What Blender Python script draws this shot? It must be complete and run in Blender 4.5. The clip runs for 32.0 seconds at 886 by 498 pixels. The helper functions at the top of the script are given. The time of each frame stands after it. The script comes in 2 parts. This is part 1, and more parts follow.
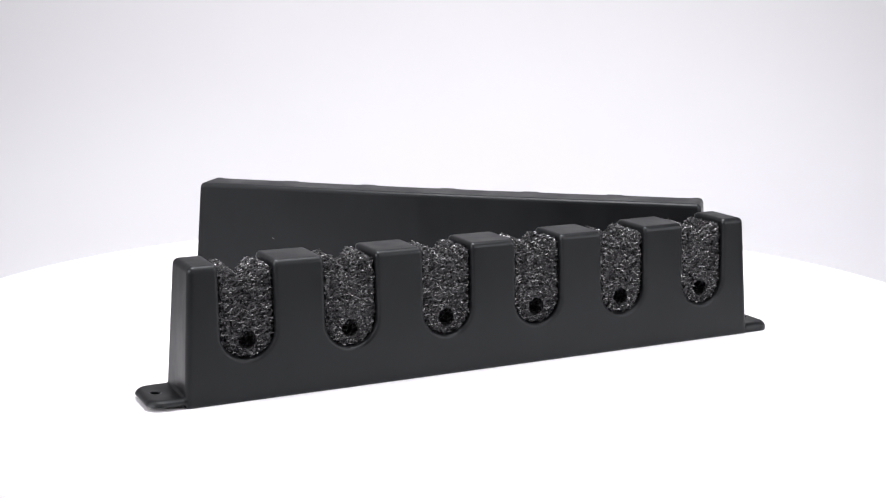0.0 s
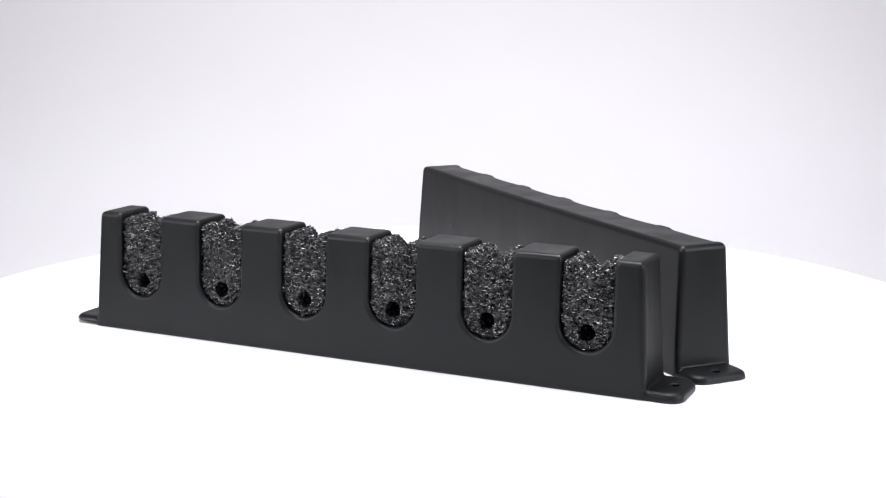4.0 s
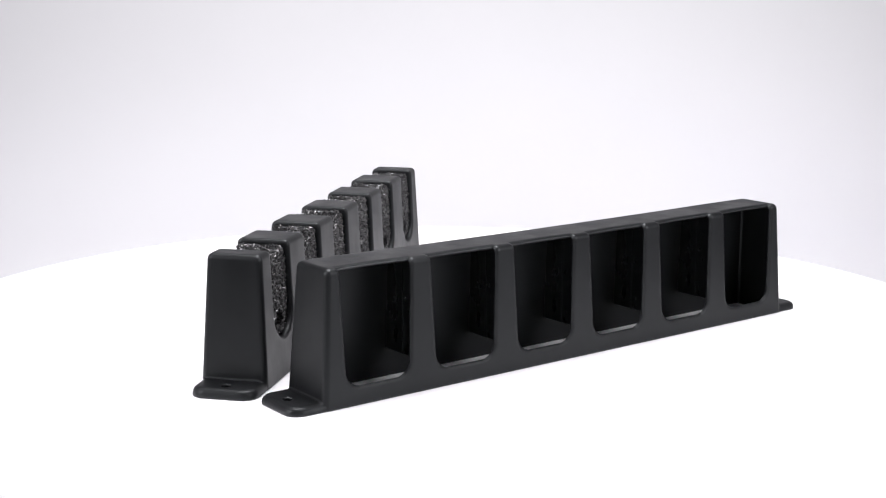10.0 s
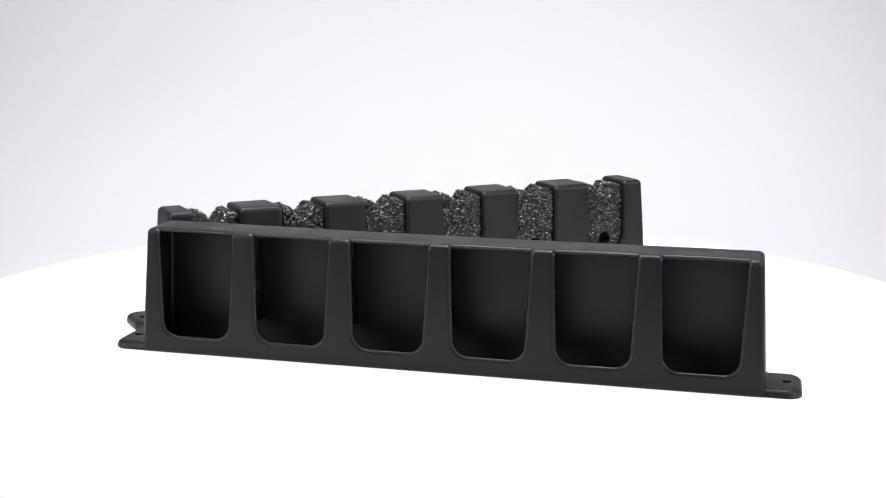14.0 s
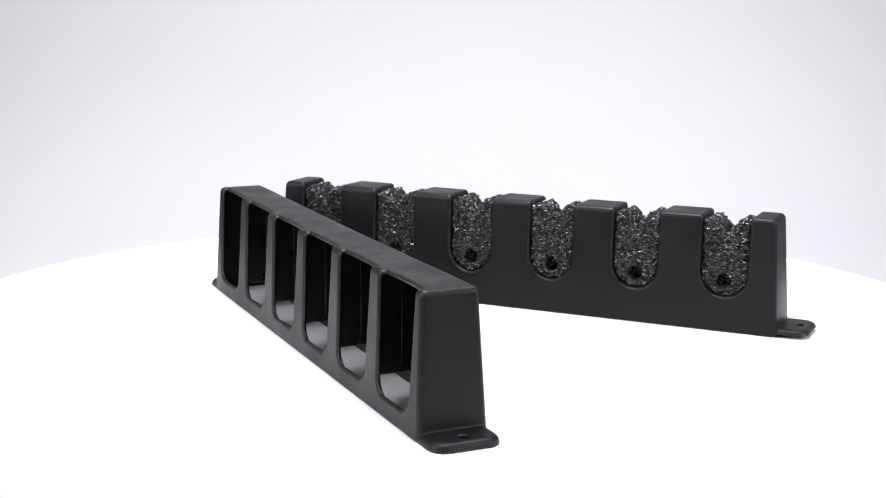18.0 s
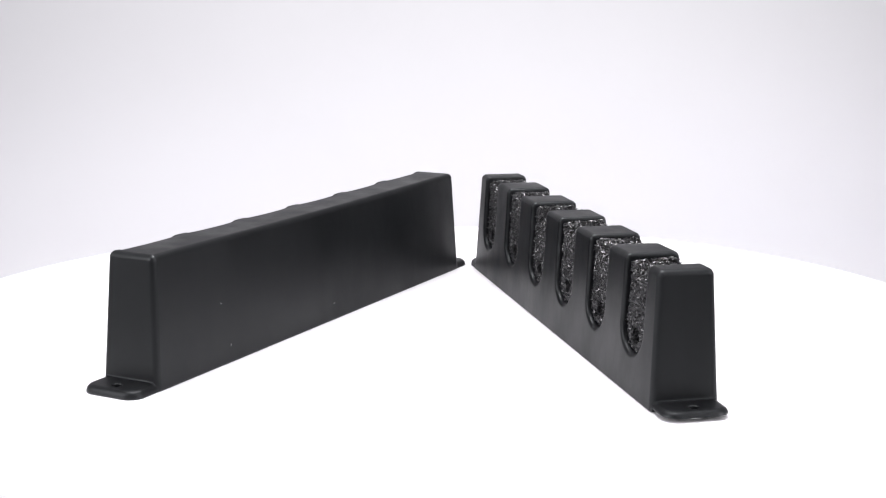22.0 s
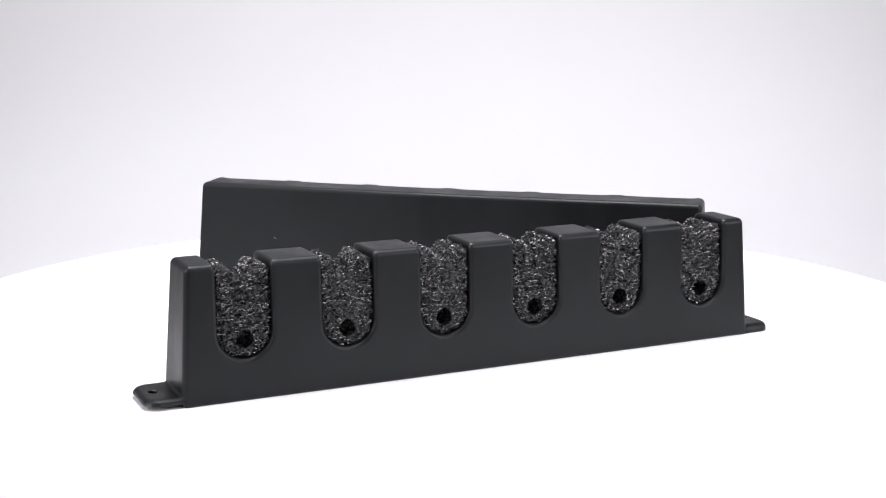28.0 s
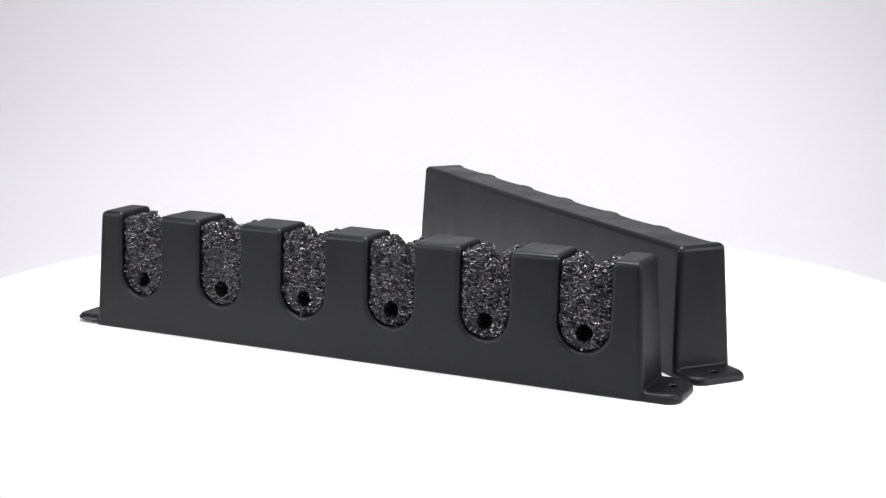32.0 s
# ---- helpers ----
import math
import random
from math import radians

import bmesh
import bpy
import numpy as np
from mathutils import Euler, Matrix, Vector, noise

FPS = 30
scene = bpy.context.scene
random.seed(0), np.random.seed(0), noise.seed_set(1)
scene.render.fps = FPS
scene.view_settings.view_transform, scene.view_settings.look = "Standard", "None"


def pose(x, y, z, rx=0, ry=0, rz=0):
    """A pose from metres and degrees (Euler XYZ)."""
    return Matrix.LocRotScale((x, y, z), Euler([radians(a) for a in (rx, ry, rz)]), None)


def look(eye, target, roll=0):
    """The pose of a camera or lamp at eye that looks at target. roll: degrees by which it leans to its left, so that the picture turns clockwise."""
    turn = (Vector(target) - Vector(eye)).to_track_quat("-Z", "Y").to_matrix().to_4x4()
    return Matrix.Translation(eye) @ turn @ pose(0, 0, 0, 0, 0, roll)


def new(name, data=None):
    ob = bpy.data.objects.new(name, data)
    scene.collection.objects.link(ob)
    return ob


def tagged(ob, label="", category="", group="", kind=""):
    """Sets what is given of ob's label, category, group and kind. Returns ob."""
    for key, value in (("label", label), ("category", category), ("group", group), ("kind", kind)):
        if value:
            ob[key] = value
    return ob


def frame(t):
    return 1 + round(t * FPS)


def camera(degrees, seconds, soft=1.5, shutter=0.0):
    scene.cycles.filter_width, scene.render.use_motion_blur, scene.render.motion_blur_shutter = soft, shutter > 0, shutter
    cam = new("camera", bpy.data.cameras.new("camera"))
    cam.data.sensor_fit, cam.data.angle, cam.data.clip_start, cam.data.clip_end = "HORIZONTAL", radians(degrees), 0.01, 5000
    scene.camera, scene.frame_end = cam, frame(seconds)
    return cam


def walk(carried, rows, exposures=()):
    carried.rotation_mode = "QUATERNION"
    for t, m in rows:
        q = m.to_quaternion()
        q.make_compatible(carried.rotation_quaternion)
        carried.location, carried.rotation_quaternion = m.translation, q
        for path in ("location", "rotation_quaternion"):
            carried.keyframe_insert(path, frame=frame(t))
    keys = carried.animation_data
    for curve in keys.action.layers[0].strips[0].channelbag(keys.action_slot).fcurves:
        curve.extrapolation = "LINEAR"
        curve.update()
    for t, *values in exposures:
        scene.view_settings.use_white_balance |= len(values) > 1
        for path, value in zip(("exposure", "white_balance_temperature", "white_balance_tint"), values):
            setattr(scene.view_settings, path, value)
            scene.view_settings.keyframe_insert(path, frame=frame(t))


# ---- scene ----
SECONDS = 32.0

# ---- camera: it stands still before the turntable ----
cam = camera(35.911, SECONDS, soft=1.2)
EYE = Vector((0.0, -0.8887, 0.2293))
AIM = Matrix.Rotation(radians(0.080), 3, "Z") @ Vector((0, math.cos(radians(11.299)), -math.sin(radians(11.299))))
STAND = look(EYE, EYE + AIM, 0.333)
walk(cam, [(0.0, STAND), (SECONDS, STAND)])

# ---- light: a dim room, soft boxes over and beside the table, added backdrop strips behind it ----
scene.view_settings.exposure = 0.0
world = bpy.data.worlds.new("room_air")
scene.world = world
world.use_nodes = True
world.node_tree.nodes["Background"].inputs["Color"].default_value = (0.9, 0.95, 1.0, 1)
world.node_tree.nodes["Background"].inputs["Strength"].default_value = 0.05


def soft_box(name, eye, target, width, height, watts, colour=(1, 1, 1)):
    lamp = bpy.data.lights.new(name, "AREA")
    lamp.shape, lamp.size, lamp.size_y, lamp.energy, lamp.color = "RECTANGLE", width, height, watts, colour
    ob = new(name, lamp)
    ob.matrix_world = look(eye, target)
    return ob


LAMP_WHITE, STRIP_WHITE = (1.0, 0.978, 1.026), (1.0, 0.97, 1.06)
soft_box("top_light", (0.0, 0.1, 1.45), (0.0, 0.1, 0.0), 0.9, 0.8, 33, LAMP_WHITE)
for side, watts, strip in ((-1, 18, 2.6), (1, 15.5, 2.8)):
    soft_box("side_light", (side * 1.3, -0.7, 0.75), (0.0, 0.5, 0.0), 0.9, 1.2, watts, LAMP_WHITE)
    # unseen strip below the disc, added to brighten the lower backdrop
    soft_box("backdrop_light", (side * 0.75, 0.66, -0.24), (side * 0.75, 1.15, 0.05), 1.2, 0.12, strip, STRIP_WHITE)


# ---- materials ----
def material(name, colour, rough, metal=0.0, specular=0.5):
    m = bpy.data.materials.new(name)
    m.use_nodes = True
    b = m.node_tree.nodes["Principled BSDF"]
    b.inputs["Base Color"].default_value = (*colour, 1)
    b.inputs["Roughness"].default_value = rough
    b.inputs["Metallic"].default_value = metal
    b.inputs["Specular IOR Level"].default_value = specular
    return m, m.node_tree, b


def noise_node(tree, scale, detail=4.0, rough=0.6, stretch=(1, 1, 1)):
    co = tree.nodes.new("ShaderNodeTexCoord")
    mp = tree.nodes.new("ShaderNodeMapping")
    mp.inputs["Scale"].default_value = stretch
    tree.links.new(co.outputs["Object"], mp.inputs["Vector"])
    n = tree.nodes.new("ShaderNodeTexNoise")
    n.inputs["Scale"].default_value, n.inputs["Detail"].default_value, n.inputs["Roughness"].default_value = scale, detail, rough
    tree.links.new(mp.outputs["Vector"], n.inputs["Vector"])
    return n.outputs["Fac"]


def spread(tree, value, low, high, to_low, to_high):
    r = tree.nodes.new("ShaderNodeMapRange")
    for key, v in (("From Min", low), ("From Max", high), ("To Min", to_low), ("To Max", to_high)):
        r.inputs[key].default_value = v
    tree.links.new(value, r.inputs["Value"])
    return r.outputs["Result"]


def mix_colour(tree, fac, a, b):
    m = tree.nodes.new("ShaderNodeMix")
    m.data_type = "RGBA"
    m.inputs[6].default_value, m.inputs[7].default_value = (*a, 1), (*b, 1)
    tree.links.new(fac, m.inputs[0])
    return m.outputs[2]


def bump(tree, shader, height, strength, distance):
    b = tree.nodes.new("ShaderNodeBump")
    b.inputs["Strength"].default_value, b.inputs["Distance"].default_value = strength, distance
    tree.links.new(height, b.inputs["Height"])
    tree.links.new(b.outputs["Normal"], shader.inputs["Normal"])


def make_plastic():
    m, tree, b = material("black_plastic", (0.008, 0.008, 0.0085), 0.4, 0.0, 0.25)
    b.inputs["Specular Tint"].default_value = (0.95, 1.0, 1.0, 1)
    cloud = noise_node(tree, 13, 6, 0.62)
    smear = noise_node(tree, 26, 4, 0.6, (1.6, 1.6, 0.6))
    add = tree.nodes.new("ShaderNodeMath")
    add.operation = "ADD"
    tree.links.new(cloud, add.inputs[0])
    tree.links.new(smear, add.inputs[1])
    tree.links.new(mix_colour(tree, spread(tree, smear, 0.35, 0.7, 0, 1), (0.0048, 0.0051, 0.0058), (0.0069, 0.0073, 0.0082)), b.inputs["Base Color"])
    bump(tree, b, noise_node(tree, 1100, 2), 0.07, 0.0004)
    # convex edges given more specular and less roughness to strengthen their highlights
    edge = tree.nodes.new("ShaderNodeNewGeometry").outputs["Pointiness"]
    tree.links.new(spread(tree, edge, 0.515, 0.56, 0.25, 0.58), b.inputs["Specular IOR Level"])
    edge_rough = tree.nodes.new("ShaderNodeMath")
    edge_rough.operation = "MULTIPLY"
    tree.links.new(spread(tree, add.outputs[0], 0.80, 1.20, 0.35, 0.49), edge_rough.inputs[0])
    tree.links.new(spread(tree, edge, 0.515, 0.56, 1.0, 0.7), edge_rough.inputs[1])
    tree.links.new(edge_rough.outputs[0], b.inputs["Roughness"])
    return m


def make_foam(name, dark, pale, rough_low, rough_high, ior, grain):
    m, tree, b = material(name, dark, rough_high, 0.0, 0.9)
    b.inputs["IOR"].default_value = ior
    n = noise_node(tree, grain, 3)
    tree.links.new(mix_colour(tree, spread(tree, n, 0.35, 0.7, 0, 1), dark, pale), b.inputs["Base Color"])
    tree.links.new(spread(tree, n, 0.3, 0.7, rough_high, rough_low), b.inputs["Roughness"])
    return m


def make_white(name, colour, rough, grain):
    m, tree, b = material(name, colour, rough, 0.0, 0.3)
    n = noise_node(tree, grain, 5)
    tree.links.new(mix_colour(tree, spread(tree, n, 0.3, 0.7, 0, 1), tuple(c * 0.98 for c in colour), colour), b.inputs["Base Color"])
    bump(tree, b, noise_node(tree, grain * 40, 2), 0.05, 0.0005)
    return m


PLASTIC = make_plastic()
FOAM = make_foam("black_foam", (0.004, 0.004, 0.0048), (0.011, 0.011, 0.0125), 0.3, 0.5, 1.35, 700)
FOAM_STRAND = make_foam("glossy_foam_strand", (0.006, 0.006, 0.007), (0.026, 0.026, 0.028), 0.07, 0.38, 2.15, 240)
DISC_WHITE = make_white("white_disc_paint", (0.91, 0.9, 0.91), 0.5, 6)
PAPER = make_white("white_paper", (0.55, 0.55, 0.555), 0.8, 3)
WALL_GREY = make_white("grey_room_paint", (0.62, 0.62, 0.62), 0.9, 2)
# for the unseen floor: dark so that the racks' front faces reflect less
FLOOR_GREY = make_white("dark_floor_paint", (0.12, 0.12, 0.125), 0.7, 2)


# ---- mesh helpers ----
def part(name, data, mat, parent, label=""):
    ob = new(name, data)
    if not data.materials:
        data.materials.append(mat)
    ob.parent = parent
    if label:
        ob["label"] = label
    return ob


def mesh_from(name, verts, faces, normals=None):
    smooth = normals is not None
    me = bpy.data.meshes.new(name)
    me.from_pydata(verts, [], faces)
    me.polygons.foreach_set("use_smooth", [smooth] * len(me.polygons))
    me.update()
    if smooth:
        me.normals_split_custom_set_from_vertices(normals.tolist())
    return me


def bm_mesh(name, bm, smooth=False):
    me = bpy.data.meshes.new(name)
    bmesh.ops.recalc_face_normals(bm, faces=bm.faces)
    bm.to_mesh(me)
    bm.free()
    me.polygons.foreach_set("use_smooth", [smooth] * len(me.polygons))
    return me


def relaxed(pts, quads):
    """Each vertex drawn half way to the middle of its neighbours."""
    total, count = np.zeros(pts.shape), np.zeros(len(pts))
    for k in range(4):
        for j in ((k + 1) % 4, (k + 3) % 4):
            np.add.at(total, quads[:, k], pts[quads[:, j]])
            np.add.at(count, quads[:, k], 1)
    return pts * 0.5 + 0.5 * total / np.maximum(count, 1)[:, None]


def solid(f, low, high, step, refine=4):
    """The surface f = 0 of a solid (f < 0 inside) on a grid of cells, as vertices and quads."""
    axes = [np.arange(a, b + step, step) for a, b in zip(low, high)]
    X, Y, Z = np.meshgrid(*axes, indexing="ij")
    v = f(X, Y, Z)
    s = v < 0
    nx, ny, nz = (n - 1 for n in v.shape)
    total, count = np.zeros((nx, ny, nz, 3)), np.zeros((nx, ny, nz))
    quads = []
    for ax in range(3):
        o = [(0, 0, 0), (0, 0, 0)]
        a = v[tuple(slice(0, -1) if k == ax else slice(None) for k in range(3))]
        b = v[tuple(slice(1, None) if k == ax else slice(None) for k in range(3))]
        cross = (a < 0) != (b < 0)
        w = np.where(cross, a / np.where(cross, a - b, 1), 0)
        i = np.argwhere(cross)
        where = np.stack([axes[k][i[:, k]] + (step * w[cross] if k == ax else 0) for k in range(3)], 1)
        p, q = [k for k in range(3) if k != ax]
        inside = (i[:, p] > 0) & (i[:, q] > 0) & (i[:, p] < v.shape[p] - 1) & (i[:, q] < v.shape[q] - 1)
        i, where = i[inside], where[inside]
        ring = []
        for dp, dq in ((-1, -1), (0, -1), (0, 0), (-1, 0)):
            c = i.copy()
            c[:, p] += dp
            c[:, q] += dq
            np.add.at(total, (c[:, 0], c[:, 1], c[:, 2]), where)
            np.add.at(count, (c[:, 0], c[:, 1], c[:, 2]), 1)
            ring.append(np.ravel_multi_index((c[:, 0], c[:, 1], c[:, 2]), (nx, ny, nz)))
        ring = np.stack(ring, 1)
        out = s[i[:, 0], i[:, 1], i[:, 2]]
        if ax == 1:
            out = ~out
        ring[~out] = ring[~out][:, ::-1]
        quads.append(ring)
    used = count.ravel() > 0
    number = np.cumsum(used) - 1
    pts = total.reshape(-1, 3)[used] / count.ravel()[used][:, None]
    e = step * 0.2
    for _ in range(refine):
        d = f(pts[:, 0], pts[:, 1], pts[:, 2])
        g = np.stack([f(*(pts + np.eye(3)[k] * e).T) - f(*(pts - np.eye(3)[k] * e).T) for k in range(3)], 1) / (2 * e)
        move = g * (d / np.maximum((g * g).sum(1), 0.2))[:, None]
        pts = pts - np.clip(move, -step * 0.5, step * 0.5)
        if _ < refine - 1:
            pts = relaxed(pts, number[np.concatenate(quads)])
    g /= np.maximum(np.linalg.norm(g, axis=1), 1e-9)[:, None]
    return pts, number[np.concatenate(quads)], g


def smooth_max(a, b, k):
    h = np.maximum(k - np.abs(a - b), 0) / k
    return np.maximum(a, b) + h * h * k * 0.25


# ---- the moulded racks: sizes shared by both ----
SLOT_PITCH, POCKET_PITCH, HEIGHT = 0.0609, 0.0611, 0.0768
CELLS = [(k - 2.5) * SLOT_PITCH for k in range(6)]
TAB_X = 0.2


def crown(x):
    """The height of the top, which sags a little between the ends."""
    return HEIGHT - 0.0007 * np.clip(1 - (x / 0.15) ** 2, 0, 1)


def half_depth(z):
    return 0.0198 - 0.0037 * z / HEIGHT


def half_length(z):
    return 0.1890 - 0.0045 * z / HEIGHT


def tapered(x, y, z, inset=0.0, r=0.0034):
    """A drafted box with round edges, inset by the wall's thickness."""
    qx, qy = np.abs(x) - half_length(z) + inset + r, np.abs(y) - half_depth(z) + inset + r
    qz = z - (crown(x) - inset - r)
    outside = np.sqrt(np.maximum(qx, 0) ** 2 + np.maximum(qy, 0) ** 2 + np.maximum(qz, 0) ** 2)
    return outside + np.minimum(np.maximum(np.maximum(qx, qy), qz), 0) - r


def tabs(x, y, z, top=0.0056, fillet=0.0012, r=0.0095):
    """The flat tab at each end, running up into the end wall in a hollow round."""
    a = np.abs(x)
    dx, dz = a - half_length(z), z - top
    rise = fillet - np.hypot(np.maximum(fillet - dx, 0), np.maximum(fillet - dz, 0))
    qx, qy = a - (0.2093 - r), np.abs(y) - (half_depth(z) - r)
    plan = np.hypot(np.maximum(qx, 0), np.maximum(qy, 0)) + np.minimum(np.maximum(qx, qy), 0) - r
    slab = np.maximum(smooth_max(plan + 0.0004, rise, 0.0045), np.maximum(0.1852 - a, dz - fillet))
    return smooth_max(slab, 0.0027 - np.hypot(a - TAB_X, y), 0.0007)


def on_floor(f, x, z, lifted):
    """Cut level at the floor; the tab at the far end clears it when lifted."""
    return np.maximum(f, np.where(x < -0.1885, lifted, 0.0) - z)


def slot(dx, z, r, centre):
    return np.where(z > centre, np.abs(dx) - r, np.hypot(dx, z - centre) - r)


def slotted_body(x, y, z):
    cell = np.clip(np.round(x / SLOT_PITCH - 0.5), -3, 2)
    u = slot(x - (cell + 0.5) * SLOT_PITCH, z, 0.0157, 0.0388)
    hollow = np.maximum(tapered(x, y, z, 0.003, 0.002), -(u - 0.0026))
    shell = np.maximum(np.minimum(tapered(x, y, z), tabs(x, y, z)), -hollow)
    return on_floor(smooth_max(shell, -u, 0.0026), x, z, 0.0021)


def window(dx, z, r=0.0085):
    half = 0.0210 + 0.042 * (z - 0.02) - r
    qx, qz = np.abs(dx) - half, (0.0110 + r) - z
    return np.hypot(np.maximum(qx, 0), np.maximum(qz, 0)) + np.minimum(np.maximum(qx, qz), 0) - r


def pocket_body(x, y, z):
    cell = np.clip(np.round(x / POCKET_PITCH - 0.5), -3, 2)
    dx = x - (cell + 0.5) * POCKET_PITCH
    lip = 0.0128 - 0.0009 * (1 - np.clip(np.abs(dx) / 0.0235, 0, 1) ** 2)
    cut = np.maximum(window(dx, z), lip - y)
    hollow = np.maximum(tapered(x, y, z, 0.003, 0.002), y - 0.0168 + 0.0037 * z / HEIGHT)
    shell = np.maximum(np.minimum(tapered(x, y, z), tabs(x, y, z, 0.0048)), -hollow)
    return on_floor(smooth_max(shell, -cut, 0.0030), x, z, 0.0)


def foam_body(x, y, z):
    a = np.abs(x)
    top = 0.0747 - 0.0098 * np.clip(1 - a / 0.0088, 0, 1) ** 1.05 - 0.0026 * np.clip((a - 0.0092) / 0.0064, 0, 2) ** 2
    depth = half_depth(z) - 0.0026
    d = np.maximum(slot(x, z, 0.0160, 0.0392), (z - top) * 0.85)
    d = smooth_max(d, np.abs(y) - depth, 0.003)
    return smooth_max(d, 0.0048 - np.hypot(x, z - 0.0335), 0.001)


def moulding(name, f):
    """A rack's shell, and its two tabs, from one moulded solid."""
    pts, quads, normals = solid(f, (-0.2125, -0.0225, -0.0014), (0.2125, 0.0225, 0.0795), 0.00082)
    mid = pts[quads].mean(1)
    end = (np.abs(mid[:, 0]) > 0.1870) & (mid[:, 2] < 0.0150) & (tapered(*mid.T) > 0.0003)
    made = []
    for label, keep in ((name, ~end), ("mounting_tab", end & (mid[:, 0] > 0)), ("mounting_tab", end & (mid[:, 0] < 0))):
        used, faces = np.unique(quads[keep], return_inverse=True)
        made.append(mesh_from(label, pts[used], faces.reshape(-1, 4), normals[used]))
    return made


SLOTTED = moulding("slotted_body", slotted_body)
POCKETS = moulding("pocket_body", pocket_body)


def foam_mesh(seed):
    """Torn open-cell foam: a rough faceted block with short bent strands standing out of it."""
    rng = np.random.default_rng(seed)
    pts, quads, grad = solid(foam_body, (-0.0176, -0.0182, 0.0220), (0.0176, 0.0182, 0.0775), 0.00085, 2)
    swell = np.zeros(len(pts))
    for _ in range(12):
        k = rng.normal(0, 1, 3) * (900, 900, 2200)
        swell += np.sin(pts @ k + rng.uniform(0, 6.28)) * 0.00016
    pts = pts + grad * (swell - 0.0003)[:, None] * np.clip((np.hypot(pts[:, 0], pts[:, 2] - 0.0335) - 0.0050) / 0.002, 0, 1)[:, None]
    calm = np.clip((np.hypot(pts[:, 0], pts[:, 2] - 0.0335) - 0.0054) / 0.0008, 0.8, 1)[:, None]
    rough = pts + rng.normal(0, 0.00038, pts.shape) * calm - grad * 0.0004
    free = np.flatnonzero(np.hypot(pts[:, 0], pts[:, 2] - 0.0335) > 0.0054)
    pick = rng.choice(free, 3600, replace=False)
    n = grad[pick]
    along = rng.normal(0, 1, n.shape) * (1.2, 0.8, 0.24)
    along -= n * (along * n).sum(1)[:, None] * rng.uniform(0.5, 1.0, (len(n), 1))
    along *= (rng.uniform(0.0005, 0.0014, len(n)) / np.linalg.norm(along, axis=1))[:, None]
    side = np.cross(along, rng.normal(0, 1, n.shape))
    side *= (rng.uniform(0.00012, 0.00023, len(n)) / np.linalg.norm(side, axis=1))[:, None]
    up = np.cross(along, side)
    up *= (0.00010 / np.linalg.norm(up, axis=1))[:, None]
    mid = pts[pick] + n * rng.uniform(-0.0003, 0.0003, (len(n), 1))
    bend = n * rng.uniform(-0.0002, 0.0003, (len(n), 1))
    rings = [(-1, 0.3, 0), (0, 1.0, 1), (1, 0.3, 0)]
    strand = np.stack([mid + k * along + w * d + h * bend for k, w, h in rings for d in (side, -side, 2 * up)], 1).reshape(-1, 3)
    first = len(rough) + 9 * np.arange(len(n))[:, None]
    sides = [(a + 3 * k, b + 3 * k, b + 3 + 3 * k, a + 3 + 3 * k) for k in (0, 1) for a, b in ((0, 1), (1, 2), (2, 0))]
    faces = np.concatenate([quads] + [first + np.array(q) for q in sides])
    me = mesh_from("foam_insert", np.concatenate([rough, strand]), faces)
    me.materials.append(FOAM)
    me.materials.append(FOAM_STRAND)
    me.polygons.foreach_set("material_index", [0] * len(quads) + [1] * (len(faces) - len(quads)))
    return me


def make_rack(label, meshes, body_label):
    rack = tagged(new("rod_rack"), label, "rod rack", "two halves of the rod rack")
    part("body", meshes[0], PLASTIC, rack, body_label)
    for shape in meshes[1:]:
        part("mounting_tab", shape, PLASTIC, rack, "flat rounded tab with a screw hole")
    return rack


RACK_SLOTTED = make_rack("black plastic rod rack with six foam-filled slots on a white turntable", SLOTTED, "black moulded shell with six U-shaped slots")
for n, cx in enumerate(CELLS):
    foam = part("foam_insert", foam_mesh(n), FOAM, RACK_SLOTTED, "notched open-cell black foam with a round hole")
    foam.matrix_local = pose(cx, 0, 0)

RACK_POCKETS = make_rack("black plastic rod rack with six open pockets on a white turntable", POCKETS, "black moulded shell with six open windows")


def divider_mesh():
    """A wall between two pockets, with a thin upright bead on each side."""
    bm = bmesh.new()
    for x, y, sx, sy in ((0, 0, 0.004, 0.031), (0.002, 0.001, 0.001, 0.0008), (-0.002, 0.001, 0.001, 0.0008)):
        got = bmesh.ops.create_cube(bm, size=1, matrix=Matrix.Translation((x, y, 0.0458)) @ Matrix.Diagonal((sx, sy, 0.0565, 1)))
        edges = list({e for v in got["verts"] for e in v.link_edges})
        bmesh.ops.bevel(bm, geom=edges, offset=min(0.0006, sy * 0.3), segments=2, profile=0.5, affect="EDGES")
    return bm_mesh("divider", bm)


DIVIDER = divider_mesh()
for k in range(-2, 3):
    rib = part("divider", DIVIDER, PLASTIC, RACK_POCKETS)
    rib.matrix_local = pose(k * POCKET_PITCH, 0, 0)


def scuff_mesh(seed, length, width):
    """A thin ragged flake where the moulded face is scraped."""
    rng = random.Random(seed)
    bm = bmesh.new()
    ring = []
    for k in range(9):
        a = 2 * math.pi * k / 9
        w = rng.uniform(0.6, 1.0)
        ring.append((math.cos(a) * length * w / 2, math.sin(a) * width * w / 2))
    top = [bm.verts.new((x * 0.8, -0.00025, z * 0.8)) for x, z in ring]
    low = [bm.verts.new((x, 0.0002, z)) for x, z in ring]
    bm.faces.new(top)
    for k in range(9):
        bm.faces.new((top[k], low[k], low[(k + 1) % 9], top[(k + 1) % 9]))
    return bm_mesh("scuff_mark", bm)


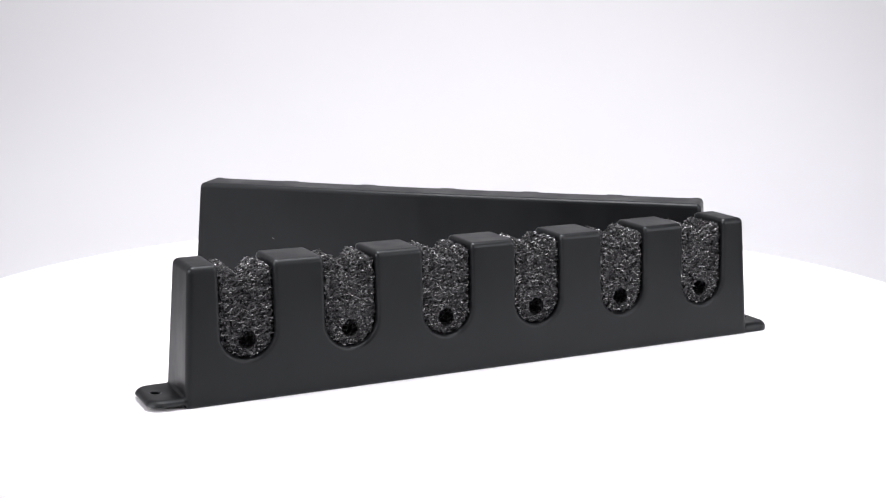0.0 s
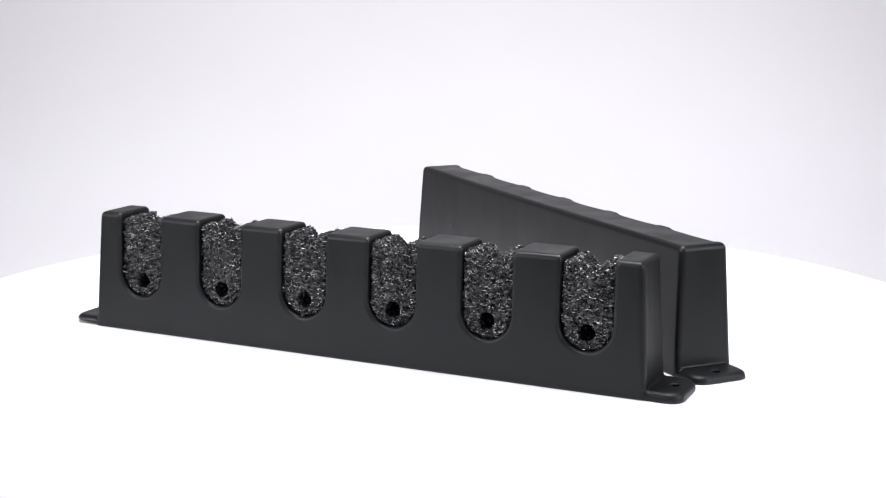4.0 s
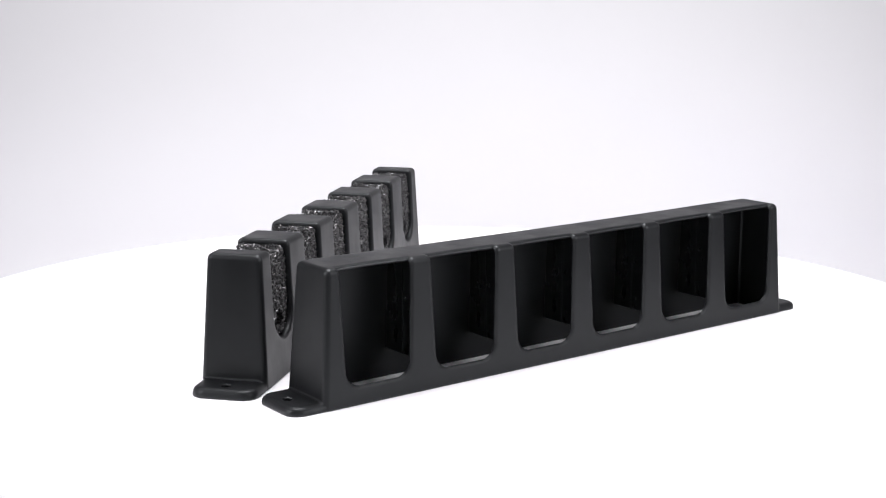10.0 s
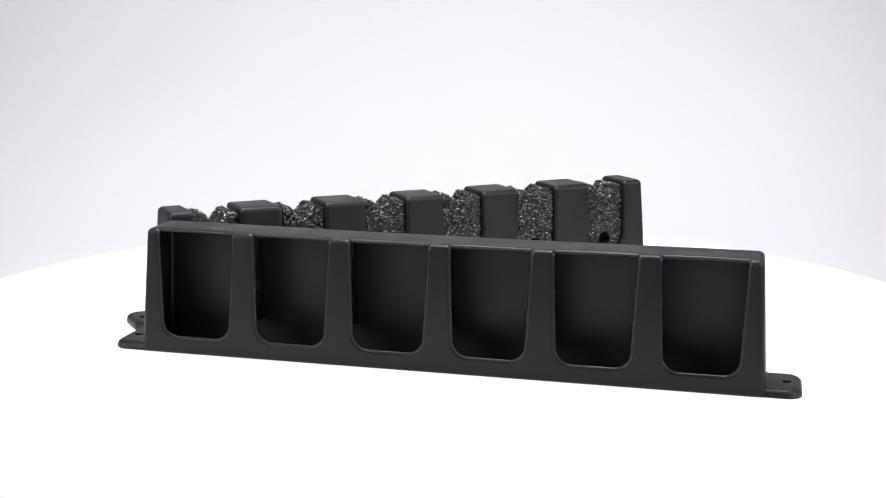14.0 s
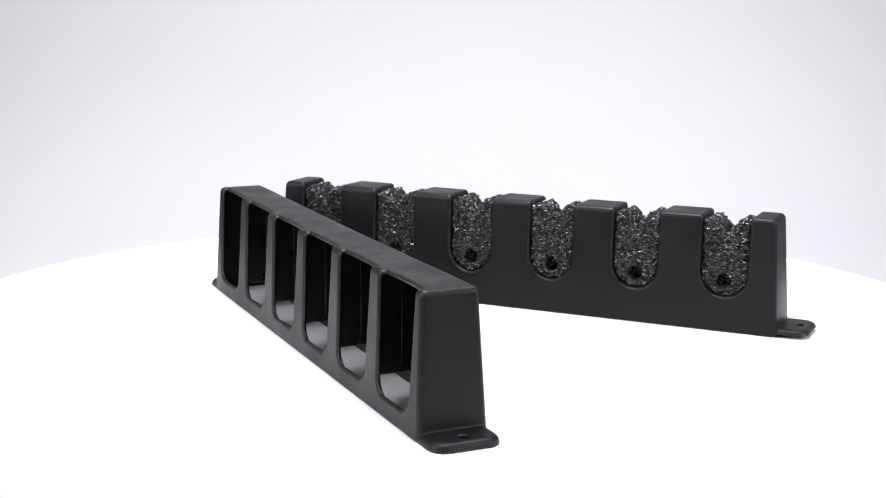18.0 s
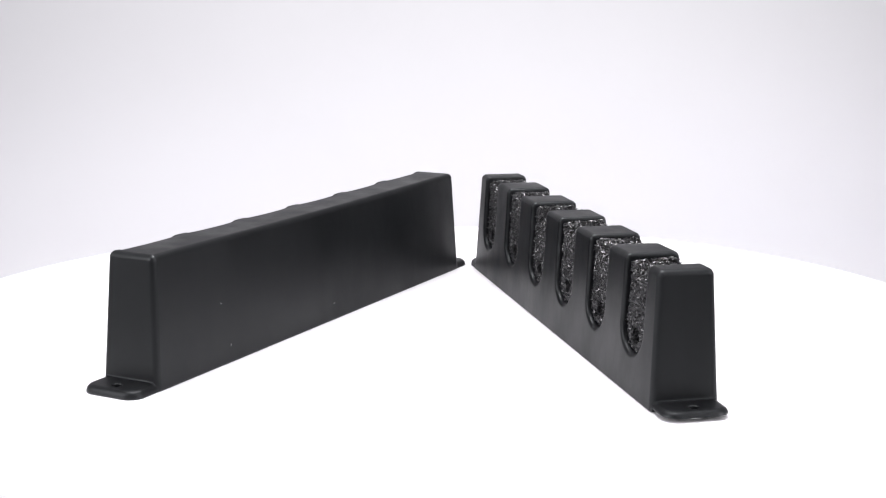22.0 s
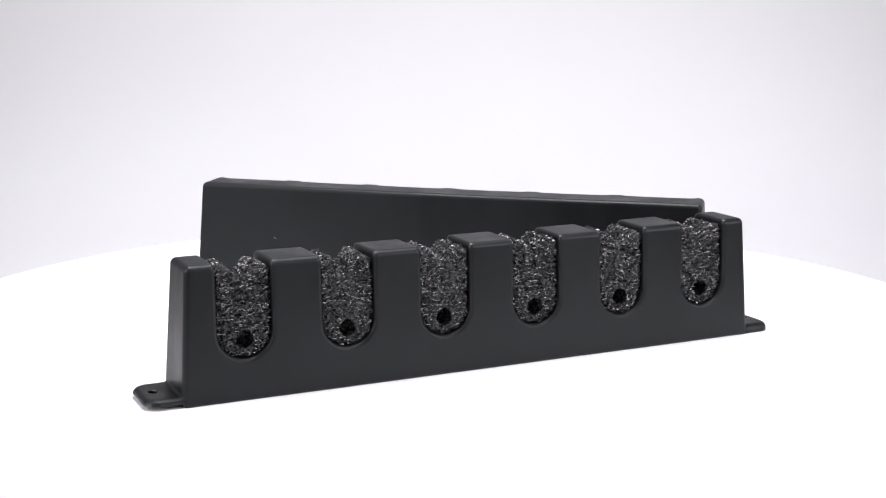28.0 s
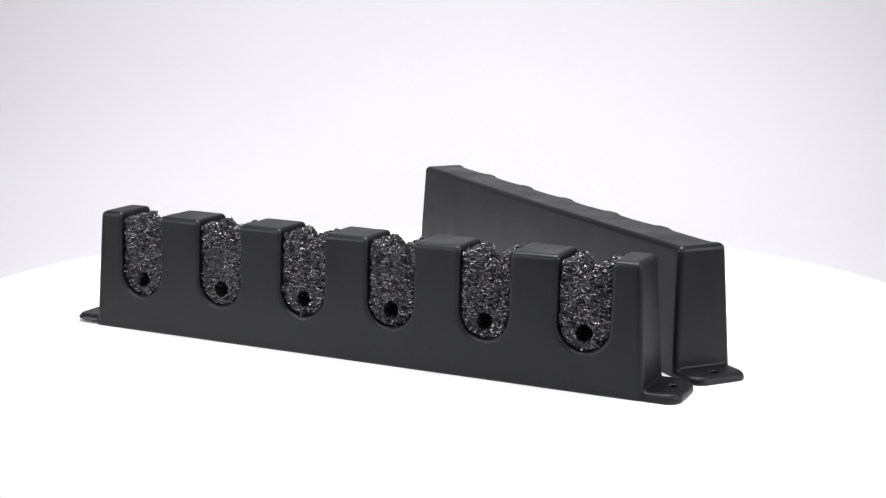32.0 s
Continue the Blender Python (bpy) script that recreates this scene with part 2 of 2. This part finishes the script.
SCUFF = material("scraped_plastic", (0.1, 0.1, 0.102), 0.35)[0]
for n, (x, z, length, width, lean) in enumerate([(-0.126, 0.0378, 0.0034, 0.0009, 35), (-0.1187, 0.0108, 0.0012, 0.0022, 20), (0.0, 0.0114, 0.0022, 0.0010, 0)]):
    mark = part("scuff_mark", scuff_mesh(n, length, width), SCUFF, RACK_POCKETS, "small pale scrape")
    mark.matrix_local = pose(x, -half_depth(z), z, -2.8, lean, 0)

# ---- the turntable ----
DISC_R, DISC_T = 0.367, 0.018


def ring_mesh(name, profile, count=160):
    """A round body from a profile of (radius, height) pairs, top to bottom."""
    bm = bmesh.new()
    rings = []
    for r, z in profile:
        rings.append([bm.verts.new((r * math.cos(2 * math.pi * i / count), r * math.sin(2 * math.pi * i / count), z)) for i in range(count)])
    for a, b in zip(rings, rings[1:]):
        for i in range(count):
            bm.faces.new((a[i], b[i], b[(i + 1) % count], a[(i + 1) % count]))
    bm.faces.new(rings[0])
    bm.faces.new(rings[-1][::-1])
    return bm_mesh(name, bm)


TURNTABLE = tagged(new("turntable"), "round white motorised turntable carrying the two racks", "turntable")
part("platform", ring_mesh("platform", [(DISC_R - 0.002, 0), (DISC_R - 0.0006, -0.0006), (DISC_R, -0.002), (DISC_R, -DISC_T + 0.002), (DISC_R - 0.002, -DISC_T)]), DISC_WHITE, TURNTABLE, "smooth white round top")
part("base", ring_mesh("base", [(0.20, -DISC_T - 0.0005), (0.20, -0.285), (0.215, -0.2995)], 96), DISC_WHITE, TURNTABLE)

# ---- the setting: a white paper sweep in a plain room, which is out of view ----
SWEEP_Z, SWEEP_Y, SWEEP_R, SWEEP_W = -0.30, 1.15, 0.15, 1.3


def sweep_mesh():
    line = [(-0.5, SWEEP_Z), (SWEEP_Y - SWEEP_R, SWEEP_Z)]
    line += [(SWEEP_Y - SWEEP_R + SWEEP_R * math.sin(a), SWEEP_Z + SWEEP_R * (1 - math.cos(a))) for a in [math.pi / 2 * k / 16 for k in range(1, 17)]]
    line += [(SWEEP_Y, 0.5)]
    bm = bmesh.new()
    rows = [[bm.verts.new((x, y, z)) for y, z in line] for x in (-SWEEP_W, SWEEP_W)]
    for i in range(len(line) - 1):
        bm.faces.new((rows[0][i], rows[1][i], rows[1][i + 1], rows[0][i + 1]))
    faces = bm.faces[:]
    got = bmesh.ops.extrude_face_region(bm, geom=faces)
    for v in got["geom"]:
        if isinstance(v, bmesh.types.BMVert):
            v.co += Vector((0, 0.003, -0.003))
    return bm_mesh("backdrop", bm, True)


def box_mesh(name, sx, sy, sz):
    bm = bmesh.new()
    bmesh.ops.create_cube(bm, size=1, matrix=Matrix.Diagonal((sx, sy, sz, 1)))
    return bm_mesh(name, bm)


def slab(name, x, y, z, sx, sy, sz, mat, label, category):
    ob = tagged(part(name, box_mesh(name, sx, sy, sz), mat, None), label, category, "", "structure")
    ob.location = (x, y, z)
    return ob


tagged(part("backdrop", sweep_mesh(), PAPER, None), "white seamless paper sweep behind the turntable", "backdrop", "", "structure")
slab("floor", 0, 0, -0.354, 4.4, 4.4, 0.1, FLOOR_GREY, "unseen dark grey studio floor, added to darken reflections", "floor")
slab("ceiling", 0, 0, 2.05, 4.4, 4.4, 0.1, WALL_GREY, "plain pale grey studio ceiling", "ceiling")
slab("wall_north", 0, 2.15, 0.848, 4.4, 0.1, 2.304, WALL_GREY, "plain pale grey studio wall", "wall")
slab("wall_south", 0, -2.15, 0.848, 4.4, 0.1, 2.304, WALL_GREY, "plain pale grey studio wall", "wall")
slab("wall_east", 2.15, 0, 0.848, 0.1, 4.2, 2.304, WALL_GREY, "plain pale grey studio wall", "wall")
slab("wall_west", -2.15, 0, 0.848, 0.1, 4.2, 2.304, WALL_GREY, "plain pale grey studio wall", "wall")


# ---- what moves: the turntable and the racks on it turn as one ----
TURN = -12.878  # degrees a second


def motions():
    times = [k * 0.2 for k in range(161)]
    for thing, place in (
        (TURNTABLE, pose(0, 0, 0)),
        (RACK_SLOTTED, pose(0.02156, -0.08385, 0, 0, 0, 26.647)),
        (RACK_POCKETS, pose(-0.00049, 0.09437, 0, 0, 0, -13.524)),
    ):
        walk(thing, [(t, pose(0, 0, 0, 0, 0, TURN * t) @ place) for t in times])


motions()
